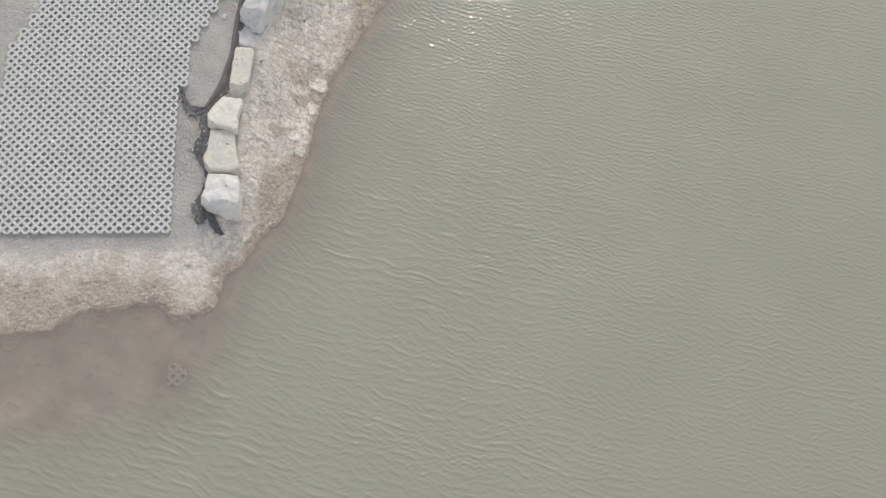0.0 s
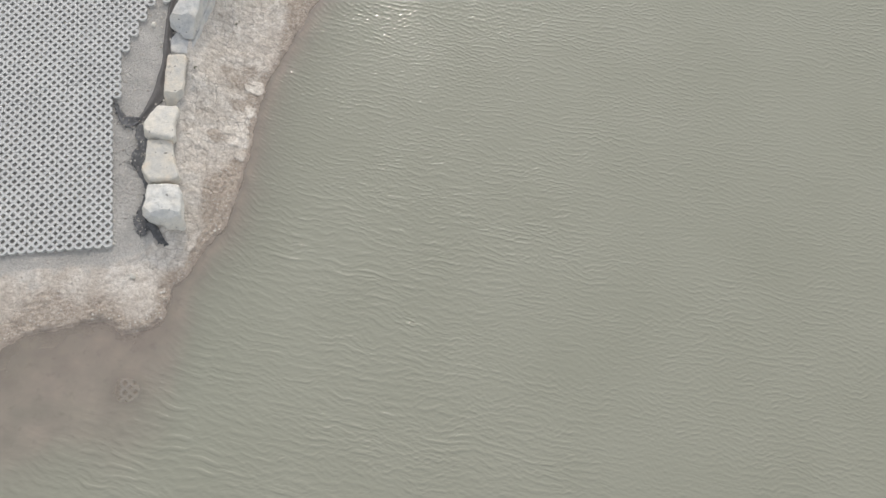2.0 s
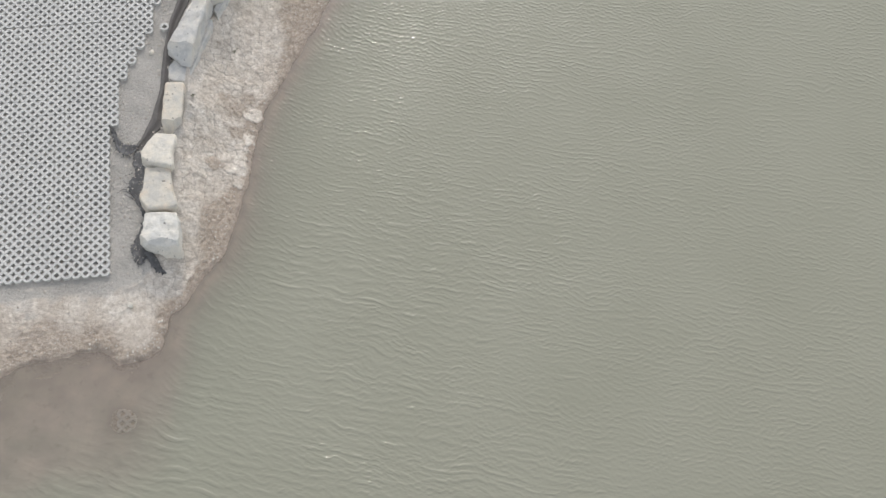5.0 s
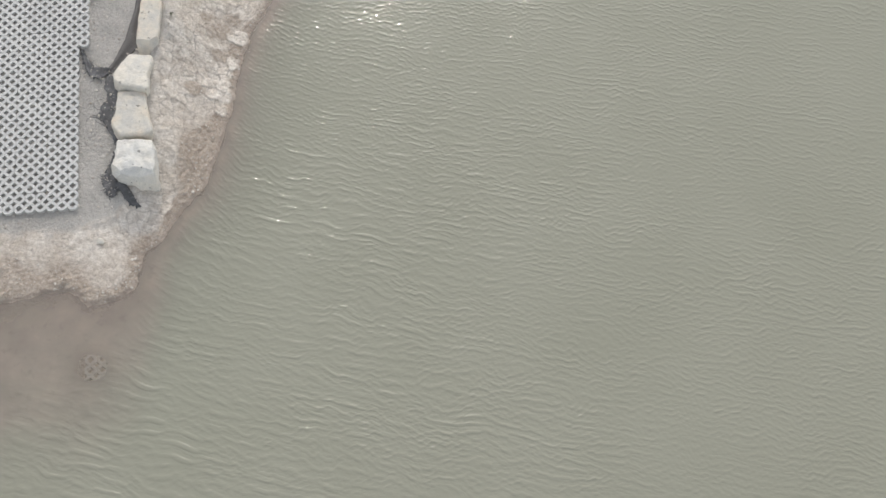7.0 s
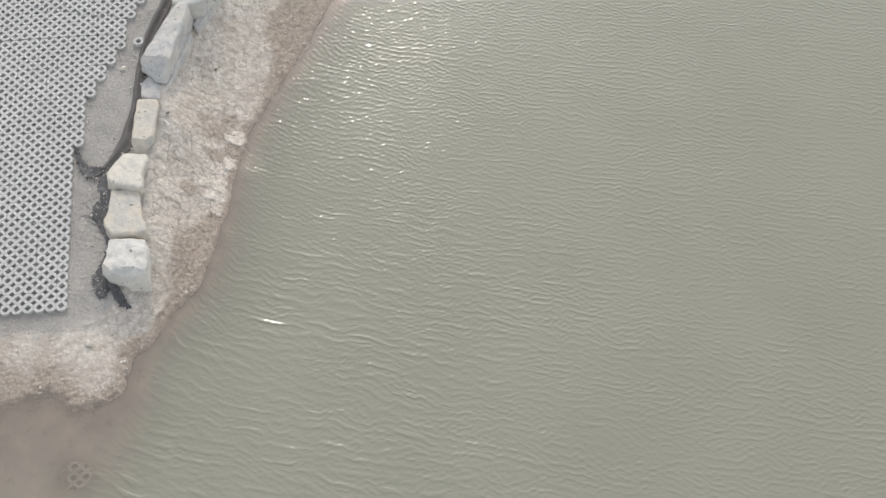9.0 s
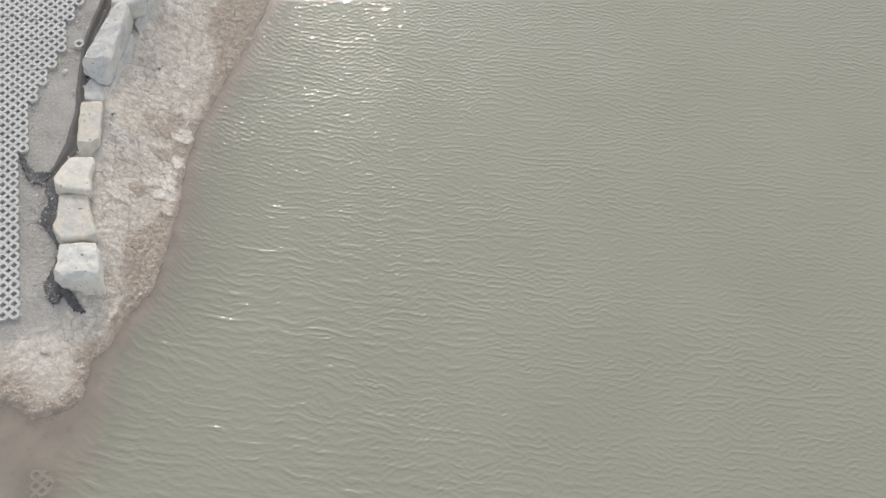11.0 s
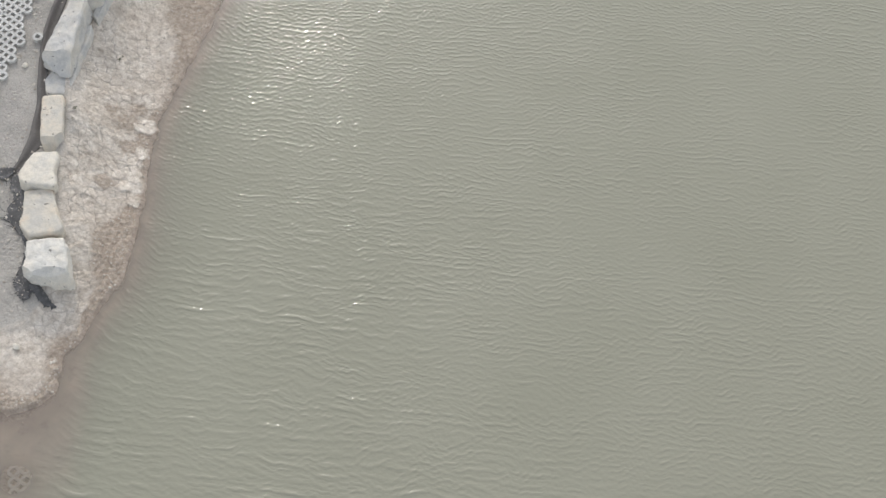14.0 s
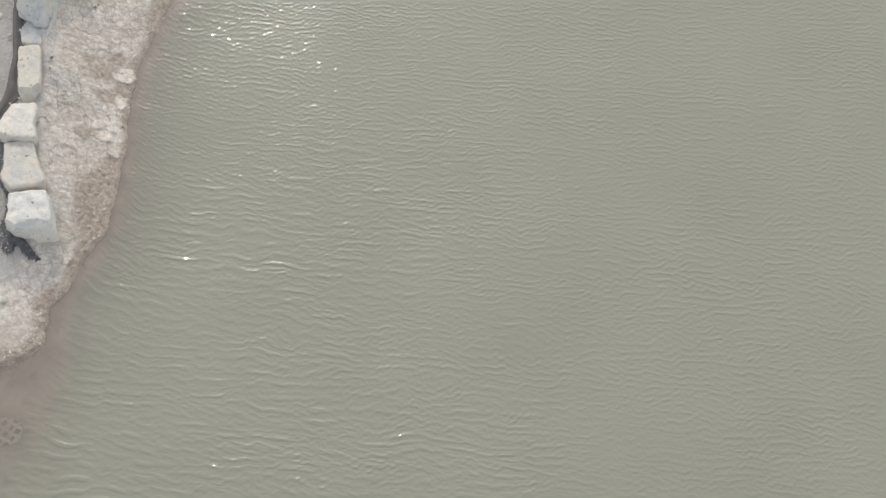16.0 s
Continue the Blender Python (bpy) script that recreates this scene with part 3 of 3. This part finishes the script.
# ---- concrete grid paving on the ramp ----
PITCH = 0.2
THICK = 0.08


def grid_paver(cols, rows):
    """A lattice paver: octagonal cells with diamond holes, walls only where it meets the open."""
    bm = bmesh.new()
    half, cut, hole = PITCH / 2 - 0.0006, (PITCH / 2) * 0.46, 0.057
    octo = [(half, -cut), (half, cut), (cut, half), (-cut, half), (-half, cut), (-half, -cut), (-cut, -half), (cut, -half)]
    inner = [(hole, -hole * 0.14), (hole, hole * 0.14), (hole * 0.14, hole), (-hole * 0.14, hole), (-hole, hole * 0.14), (-hole, -hole * 0.14),
             (-hole * 0.14, -hole), (hole * 0.14, -hole)]
    for c in range(cols):
        for r in range(rows):
            x, y = (c - (cols - 1) / 2) * PITCH, (r - (rows - 1) / 2) * PITCH

            def loop(pts, grow, z):
                return [bm.verts.new((x + px * grow, y + py * grow, z)) for px, py in pts]
            o0, o1, o2 = loop(octo, 1.0, 0.0), loop(octo, 1.0, THICK - 0.004), loop(octo, 0.982, THICK)
            i2, i1, i0 = loop(inner, 1.04, THICK), loop(inner, 0.97, THICK - 0.006), loop(inner, 0.94, 0.0)
            for a, b in ((o0, o1), (o1, o2), (o2, i2), (i2, i1), (i1, i0)):
                for k in range(8):
                    m = (k + 1) % 8
                    bm.faces.new((a[k], a[m], b[m], b[k]))
    bm.normal_update()
    mesh = bpy.data.meshes.new("paver")
    bm.to_mesh(mesh)
    bm.free()
    mesh.materials.append(CONCRETE)
    return mesh


RAMP = pose(0, 0, 0.27, 6.76, 0, 0) @ pose(0, 0, 0, 0, -0.19, 0)
paving = tagged(new("pavement"), "pale grey concrete grid pavers laid on the gravel ramp", "pavement", kind="structure")
paving.matrix_world = RAMP
PAVER = grid_paver(3, 2)
ENDS = [0] * 9 + [1] * 3 + [2, 3, 4, 5]
pave_rng = random.Random(4)


def lay(column, row, turn=0.0, shift=(0, 0)):
    ob = new("paver", PAVER)
    x = (column - 1) * PITCH * 0.978 + (row + 0.5) * PITCH * -0.0294
    y = (row + 0.5) * PITCH
    ob.parent = paving
    ob.matrix_local = pose(*shift, 0, 0, 0, turn) @ pose(x, y, pave_rng.gauss(-0.018, 0.0015), pave_rng.gauss(0, 0.35), pave_rng.gauss(0, 0.25), pave_rng.gauss(0, 0.2)) \
        @ Matrix.Diagonal((0.975, 0.996, 1, 1))


for course, end in enumerate(ENDS):
    for k in range(7):
        lay(end - 3 * k, course * 2)
for course in range(16, 24):
    for k in range(8):
        lay((5, 6, 7, 7, 8, 9, 9, 10)[course - 16] - 3 * k, course * 2, -0.25, (-0.03, 0.012))


# ---- loose pavers ----
def paver_place(x, y, z, turn, tilt=(0, 0)):
    return pose(x, y, z, tilt[0], tilt[1], turn)


SILTED = mat_silted()
sunk_mesh = PAVER.copy()
sunk_mesh.materials[0] = SILTED
sunk = new("paver", sunk_mesh)
sunk.matrix_world = paver_place(0.53, -3.27, -0.098, 91, (1.5, -2.0))
tagged(sunk, "single concrete grid paver lying under the shallow water", "paver")
chip = new("paver_fragment", grid_paver(1, 1))
chip.matrix_world = paver_place(1.15, 6.0, float(ramp_z(1.15, 6.0)) + 0.005, 12, (6.7, 0))
tagged(chip, "broken ring of a concrete grid paver on the gravel", "paver fragment")


# ---- torn geotextile along the stones ----
def ground_at(x, y):
    z = ground_parts(np.array([x], float), np.array([y], float))[0]
    return float(z[0])


def cloth(name, left, right, lift, label, seed, cols=9, rows=60, fold=0.02, ragged=0.015, material=FABRIC):
    """A sheet of cloth between two edges, lying in folds on the ground."""
    def along(pts, t):
        f = t * (len(pts) - 1)
        i = min(int(f), len(pts) - 2)
        p = [Vector(pts[max(0, min(len(pts) - 1, i + k))]) for k in (-1, 0, 1, 2)]
        u = f - i
        return 0.5 * ((2 * p[1]) + (p[2] - p[0]) * u + (2 * p[0] - 5 * p[1] + 4 * p[2] - p[3]) * u * u + (3 * p[1] - p[0] - 3 * p[2] + p[3]) * u ** 3)
    bm = bmesh.new()
    grid = []
    for j in range(rows):
        t = j / (rows - 1)
        a, b = along(left, t), along(right, t)
        side = (b - a).normalized() if (b - a).length > 1e-6 else Vector((1, 0))
        a = a + side * ragged * (noise.noise(Vector((t * 17, seed, 0))) + 0.7 * noise.noise(Vector((t * 53, seed, 2))))
        b = b + side * ragged * (noise.noise(Vector((t * 17, seed, 5))) + 0.7 * noise.noise(Vector((t * 53, seed, 8))))
        row = []
        for i in range(cols):
            s = i / (cols - 1)
            p = a.lerp(b, s)
            crease = abs(noise.noise(Vector((p.x * 9 + seed, p.y * 3.2, s * 1.5)))) * fold + lift(s, t)
            row.append(bm.verts.new((p.x, p.y, ground_at(p.x, p.y) + 0.008 + crease)))
        grid.append(row)
    for p, q in zip(grid, grid[1:]):
        for i in range(cols - 1):
            bm.faces.new((p[i], p[i + 1], q[i + 1], q[i]))
    bm.normal_update()
    ob = part(name, bm, material)
    thick = ob.modifiers.new("thickness", "SOLIDIFY")
    thick.thickness, thick.offset = 0.005, 1.0
    return tagged(ob, label, "geotextile", "torn geotextile by the boulders")


cloth("geotextile_sheet",
      [(2.2, 8.9), (1.85, 7.9), (1.48, 6.88), (1.3, 6.33), (1.2, 5.89), (1.13, 5.39), (1.08, 4.82), (1.06, 4.39), (0.92, 3.81), (0.86, 3.58), (0.70, 3.21), (0.56, 2.96), (0.44, 2.86)],
      [(2.5, 8.8), (2.05, 7.8), (1.75, 6.86), (1.52, 6.27), (1.38, 5.88), (1.32, 5.30), (1.30, 4.89), (1.28, 4.51), (1.23, 3.96), (1.16, 3.45), (0.96, 3.22), (0.79, 3.00), (0.66, 2.82)],
      lambda s, t: 0.07 * math.sin(min(1, s * 1.6) * math.pi) * (1 - 0.6 * t), "long faded dark geotextile strip folded along the boulders", 1.0, 9, 110, material=FABRIC_WORN)
FLAP = cloth("geotextile_flap", [(0.02, 3.42), (0.08, 3.13), (0.19, 2.84), (0.40, 2.71), (0.56, 2.80)], [(0.07, 3.42), (0.16, 3.22), (0.27, 3.03), (0.42, 2.97), (0.62, 2.94)],
      lambda s, t: 0.02, "torn dark geotextile flap curling onto the gravel", 4.0, 8, 44, 0.05, 0.05)
PATCH = cloth("geotextile_patch", [(0.56, 2.82), (0.50, 2.57), (0.56, 2.28), (0.42, 2.0), (0.48, 1.77), (0.65, 1.45), (0.74, 1.2)],
      [(0.76, 2.72), (0.80, 2.46), (0.84, 2.1), (0.76, 1.85), (0.80, 1.6), (0.88, 1.4), (0.80, 1.18)],
      lambda s, t: 0.01, "dusty dark geotextile patch with gravel on it", 8.0, 9, 56, 0.03, 0.05)
SCRAP = cloth("geotextile_scrap", [(0.76, 1.15), (0.66, 0.87), (0.54, 0.58), (0.52, 0.42), (0.58, 0.20), (0.72, 0.10)], [(0.82, 1.10), (0.76, 0.87), (0.74, 0.62), (0.80, 0.42), (0.82, 0.30), (0.78, 0.12)],
      lambda s, t: 0.01, "frayed dark geotextile scrap beside the end boulder", 12.0, 10, 60, 0.03, 0.09)
cloth("geotextile_end", [(0.76, 0.36), (0.86, 0.22), (0.95, 0.02), (1.12, -0.10), (1.22, -0.11)], [(0.90, 0.40), (1.00, 0.30), (1.08, 0.16), (1.14, 0.02), (1.22, -0.06)],
      lambda s, t: 0.05 * math.sin(s * math.pi) * (1 - t), "rolled dark end of the geotextile under the boulder", 15.0, 8, 40, 0.04, 0.05)


# ---- pebbles ----
def pebble_field(name, count, chance, sizes, label, seed, lift=0.0):
    """Many small stones strewn where chance allows, in one mesh."""
    rng = np.random.default_rng(seed)
    ico = bmesh.new()
    bmesh.ops.create_icosphere(ico, subdivisions=1, radius=1.0)
    base = np.array([v.co[:] for v in ico.verts])
    tris = np.array([[v.index for v in f.verts] for f in ico.faces])
    ico.free()
    tries = max(count * 20, 40000)
    x, y = rng.uniform(-4.6, 5.2, tries), rng.uniform(-2.6, 9.0, tries)
    z, crust, damp, wet, crack, d, plate = ground_parts(x, y)
    keep = rng.uniform(0, 1, x.size) < chance(x, y, d, crust, damp)
    pick = np.nonzero(keep)[0][:count]
    verts, faces = [], []
    for n, i in enumerate(pick):
        r = sizes[0] + (sizes[1] - sizes[0]) * rng.uniform() ** 3
        shape = base * (1 + rng.uniform(-0.22, 0.22, (12, 1))) * np.array([rng.uniform(0.8, 1.4), rng.uniform(0.7, 1.1), rng.uniform(0.45, 0.75)]) * r
        a = rng.uniform(0, 6.28)
        c, s = math.cos(a), math.sin(a)
        shape = np.stack([shape[:, 0] * c - shape[:, 1] * s, shape[:, 0] * s + shape[:, 1] * c, shape[:, 2]], 1)
        verts.append(shape + np.array([x[i], y[i], z[i] + r * 0.25 + lift]))
        faces.append(tris + 12 * n)
    mesh = bpy.data.meshes.new(name)
    mesh.from_pydata(np.concatenate(verts).tolist(), [], np.concatenate(faces).tolist())
    mesh.materials.append(PEBBLE)
    return tagged(new(name, mesh), label, "gravel", kind="stuff")


pebble_field("gravel", 6000, lambda x, y, d, crust, damp: 0.30 * (1 - crust) * (d > 0.3), (0.008, 0.029), "fine pale gravel strewn over the ramp", 3)
pebble_field("shore_pebbles", 2200, lambda x, y, d, crust, damp: (d > 0.02) * np.exp(-np.abs(d - 0.10) / 0.10) * (0.25 + 0.75 * (np.hypot(x - 1.0, y + 1.6) < 0.6)) * (0.3 + damp),
             (0.008, 0.030), "pale pebbles and clods along the water's edge", 5)
pebble_field("bank_pebbles", 1500, lambda x, y, d, crust, damp: 0.25 * crust * damp * (d > 0.15), (0.006, 0.026), "loose clods and pebbles on the mud bank", 8)


def cobble(x, y, size, seed, label):
    bm = bmesh.new()
    bmesh.ops.create_icosphere(bm, subdivisions=3, radius=1.0)
    for v in bm.verts:
        v.co = Vector((v.co.x * 1.25, v.co.y, v.co.z * 0.6)) * size * (1 + 0.22 * noise.fractal(v.co * 1.3 + Vector((seed, 0, 0)), 1.0, 2.0, 3))
    ob = part("stone", bm, STONE_WHITE)
    ob.location = (x, y, ground_at(x, y) + size * 0.3)
    ob.rotation_euler[2] = seed
    return tagged(ob, label, "stone", "loose stones on the ramp")


cobble(0.86, 5.36, 0.055, 1.0, "small white stone on the gravel ramp")
cobble(0.51, -0.76, 0.06, 2.3, "pale flat stone half sunk in dry mud")
cobble(1.02, 4.86, 0.03, 4.0, "small white stone on the gravel ramp")
cobble(0.42, 1.9, 0.028, 5.2, "small white stone on the gravel ramp")


def litter(name, count, start, end, spread, label, seed):
    """Dark flakes caught on the paving along a line of the ramp."""
    rng = random.Random(seed)
    bm = bmesh.new()
    for _ in range(count):
        t = rng.random()
        x, y = start[0] + (end[0] - start[0]) * t + rng.gauss(0, spread), start[1] + (end[1] - start[1]) * t + rng.gauss(0, spread)
        size = rng.uniform(0.008, 0.026)
        at = RAMP @ pose(x, y, 0.064, 0, 0, rng.uniform(0, 360))
        ring = [Vector((math.cos(a) * size * rng.uniform(0.6, 1.3), math.sin(a) * size * rng.uniform(0.3, 0.8), rng.uniform(0, 0.006))) for a in (0, 1.2, 2.4, 3.7, 5.0)]
        low = [bm.verts.new(at @ p) for p in ring]
        high = [bm.verts.new(at @ (p * 0.8 + Vector((0, 0, 0.008)))) for p in ring]
        bm.faces.new(high)
        for i in range(5):
            j = (i + 1) % 5
            bm.faces.new((low[i], low[j], high[j], high[i]))
    return tagged(part(name, bm, FABRIC), label, "debris", kind="stuff")


litter("debris", 46, (-1.25, 7.22), (1.15, 6.68), 0.035, "dark scraps caught on the paving joints", 6)


# ---- frayed strands and grit on the geotextile ----
def strand(cloth_ob, start, bearing, length, seed):
    """A loose flat thread that curls out from the torn edge of a cloth."""
    rng = random.Random(seed)
    bm = bmesh.new()
    x, y, a = start[0], start[1], radians(bearing)
    curl = rng.uniform(-0.5, 0.5)
    rows = []
    for k in range(9):
        w = 0.009 * (1 - k / 10)
        z = ground_at(x, y) + 0.010 + 0.012 * math.sin(k * 0.8 + seed)
        nx, ny = -math.sin(a) * w, math.cos(a) * w
        rows.append([bm.verts.new((x + nx * u, y + ny * u, z + v)) for u, v in ((-1, 0), (0, 0.006), (1, 0), (0, -0.004))])
        x, y = x + math.cos(a) * length / 8, y + math.sin(a) * length / 8
        a += curl * 0.35 + rng.gauss(0, 0.12)
    for p, q in zip(rows, rows[1:]):
        for i in range(4):
            j = (i + 1) % 4
            bm.faces.new((p[i], p[j], q[j], q[i]))
    bm.faces.new(rows[0][::-1])
    bm.faces.new(rows[-1])
    bm.normal_update()
    return part("strand", bm, FABRIC, cloth_ob)


for n, (x, y, bearing, length) in enumerate(((0.04, 3.40, 115, 0.14), (0.10, 3.18, 150, 0.16), (0.16, 2.92, 200, 0.15), (0.30, 2.74, 255, 0.13), (0.42, 2.72, 285, 0.14), (0.22, 3.05, 60, 0.15))):
    strand(FLAP, (x, y), bearing, length, n)
for n, (x, y, bearing, length) in enumerate(((0.50, 2.28, 190, 0.16), (0.44, 2.02, 170, 0.22), (0.46, 1.98, 200, 0.18), (0.44, 1.88, 150, 0.30), (0.47, 1.78, 140, 0.26), (0.58, 1.60, 135, 0.30))):
    strand(PATCH, (x, y), bearing, length, n + 20)
for n, (x, y, bearing, length) in enumerate(((0.55, 0.60, 175, 0.08), (0.56, 0.30, 215, 0.09), (0.66, 0.13, 262, 0.10))):
    strand(SCRAP, (x, y), bearing, length, n + 40)


def weed(x, y, size, seed):
    """A small sprig of narrow leaves growing from a crack."""
    rng = random.Random(seed)
    bm = bmesh.new()
    for n in range(16):
        a, lean, long = rng.uniform(0, 6.28), rng.uniform(0.3, 1.1), size * rng.uniform(0.5, 1.0)
        root = Vector((rng.gauss(0, size * 0.15), rng.gauss(0, size * 0.15), 0))
        way = Vector((math.cos(a) * math.sin(lean), math.sin(a) * math.sin(lean), math.cos(lean)))
        side = Vector((-math.sin(a), math.cos(a), 0)) * long * 0.14
        mid, tip = root + way * long * 0.55, root + way * long + Vector((0, 0, -long * 0.2))
        v = [bm.verts.new(p) for p in (root - side * 0.3, mid - side, tip, mid + side, root + side * 0.3, mid + Vector((0, 0, long * 0.06)))]
        for tri in ((0, 1, 5), (1, 2, 5), (2, 3, 5), (3, 4, 5), (4, 0, 5)):
            bm.faces.new([v[i] for i in tri])
    bm.normal_update()
    ob = part("weed", bm, LEAF)
    ob.location = (x, y, ground_at(x, y) - 0.004)
    return tagged(ob, "small dull green weed sprig in the cracked mud", "weed", "weeds on the bank")


LEAF = mat_leaf()
weed(2.64, 5.62, 0.075, 1)
weed(2.70, 5.72, 0.05, 2)
weed(1.79, 4.05, 0.07, 3)
weed(1.76, 3.80, 0.05, 4)

pebble_field("grit", 170, lambda x, y, d, crust, damp: 1.0 * (np.minimum(np.hypot((x - 0.62) / 0.22, (y - 2.1) / 0.75), np.minimum(np.hypot((x - 0.30) / 0.3, (y - 2.9) / 0.25), np.hypot((x - 0.68) / 0.15, (y - 0.5) / 0.45))) < 1),
             (0.008, 0.022), "pale grit scattered on the torn geotextile", 12, 0.03)


# ---- white scrap on the paving ----
def scrap(x, y):
    """A torn strip of white plastic bent into a hook."""
    bm = bmesh.new()
    base = Vector((0, 0))
    for way, long in ((140, 0.085), (235, 0.10), (20, 0.05)):
        a = radians(way)
        run, side = Vector((math.cos(a), math.sin(a))), Vector((-math.sin(a), math.cos(a))) * 0.014
        low, high = [], []
        for k in range(5):
            mid = base + run * long * k / 4
            w = 1.0 - 0.14 * k
            for sign in (-1, 1):
                q = mid + side * sign * w
                z = 0.012 * math.sin(k * 0.9)
                low.append(bm.verts.new((q.x, q.y, z)))
                high.append(bm.verts.new((q.x, q.y, z + 0.004)))
        for k in range(0, 8, 2):
            bm.faces.new((high[k], high[k + 1], high[k + 3], high[k + 2]))
            bm.faces.new((low[k], low[k + 2], low[k + 3], low[k + 1]))
            bm.faces.new((low[k], high[k], high[k + 2], low[k + 2]))
            bm.faces.new((low[k + 1], low[k + 3], high[k + 3], high[k + 1]))
    bm.normal_update()
    ob = part("plastic_scrap", bm, PLASTIC)
    ob.matrix_world = RAMP @ pose(x, y / math.cos(radians(6.76)), 0.066)
    return tagged(ob, "small torn scrap of white plastic on the grid pavers", "litter")


PLASTIC = mat_plastic()
scrap(-2.639, 2.077)
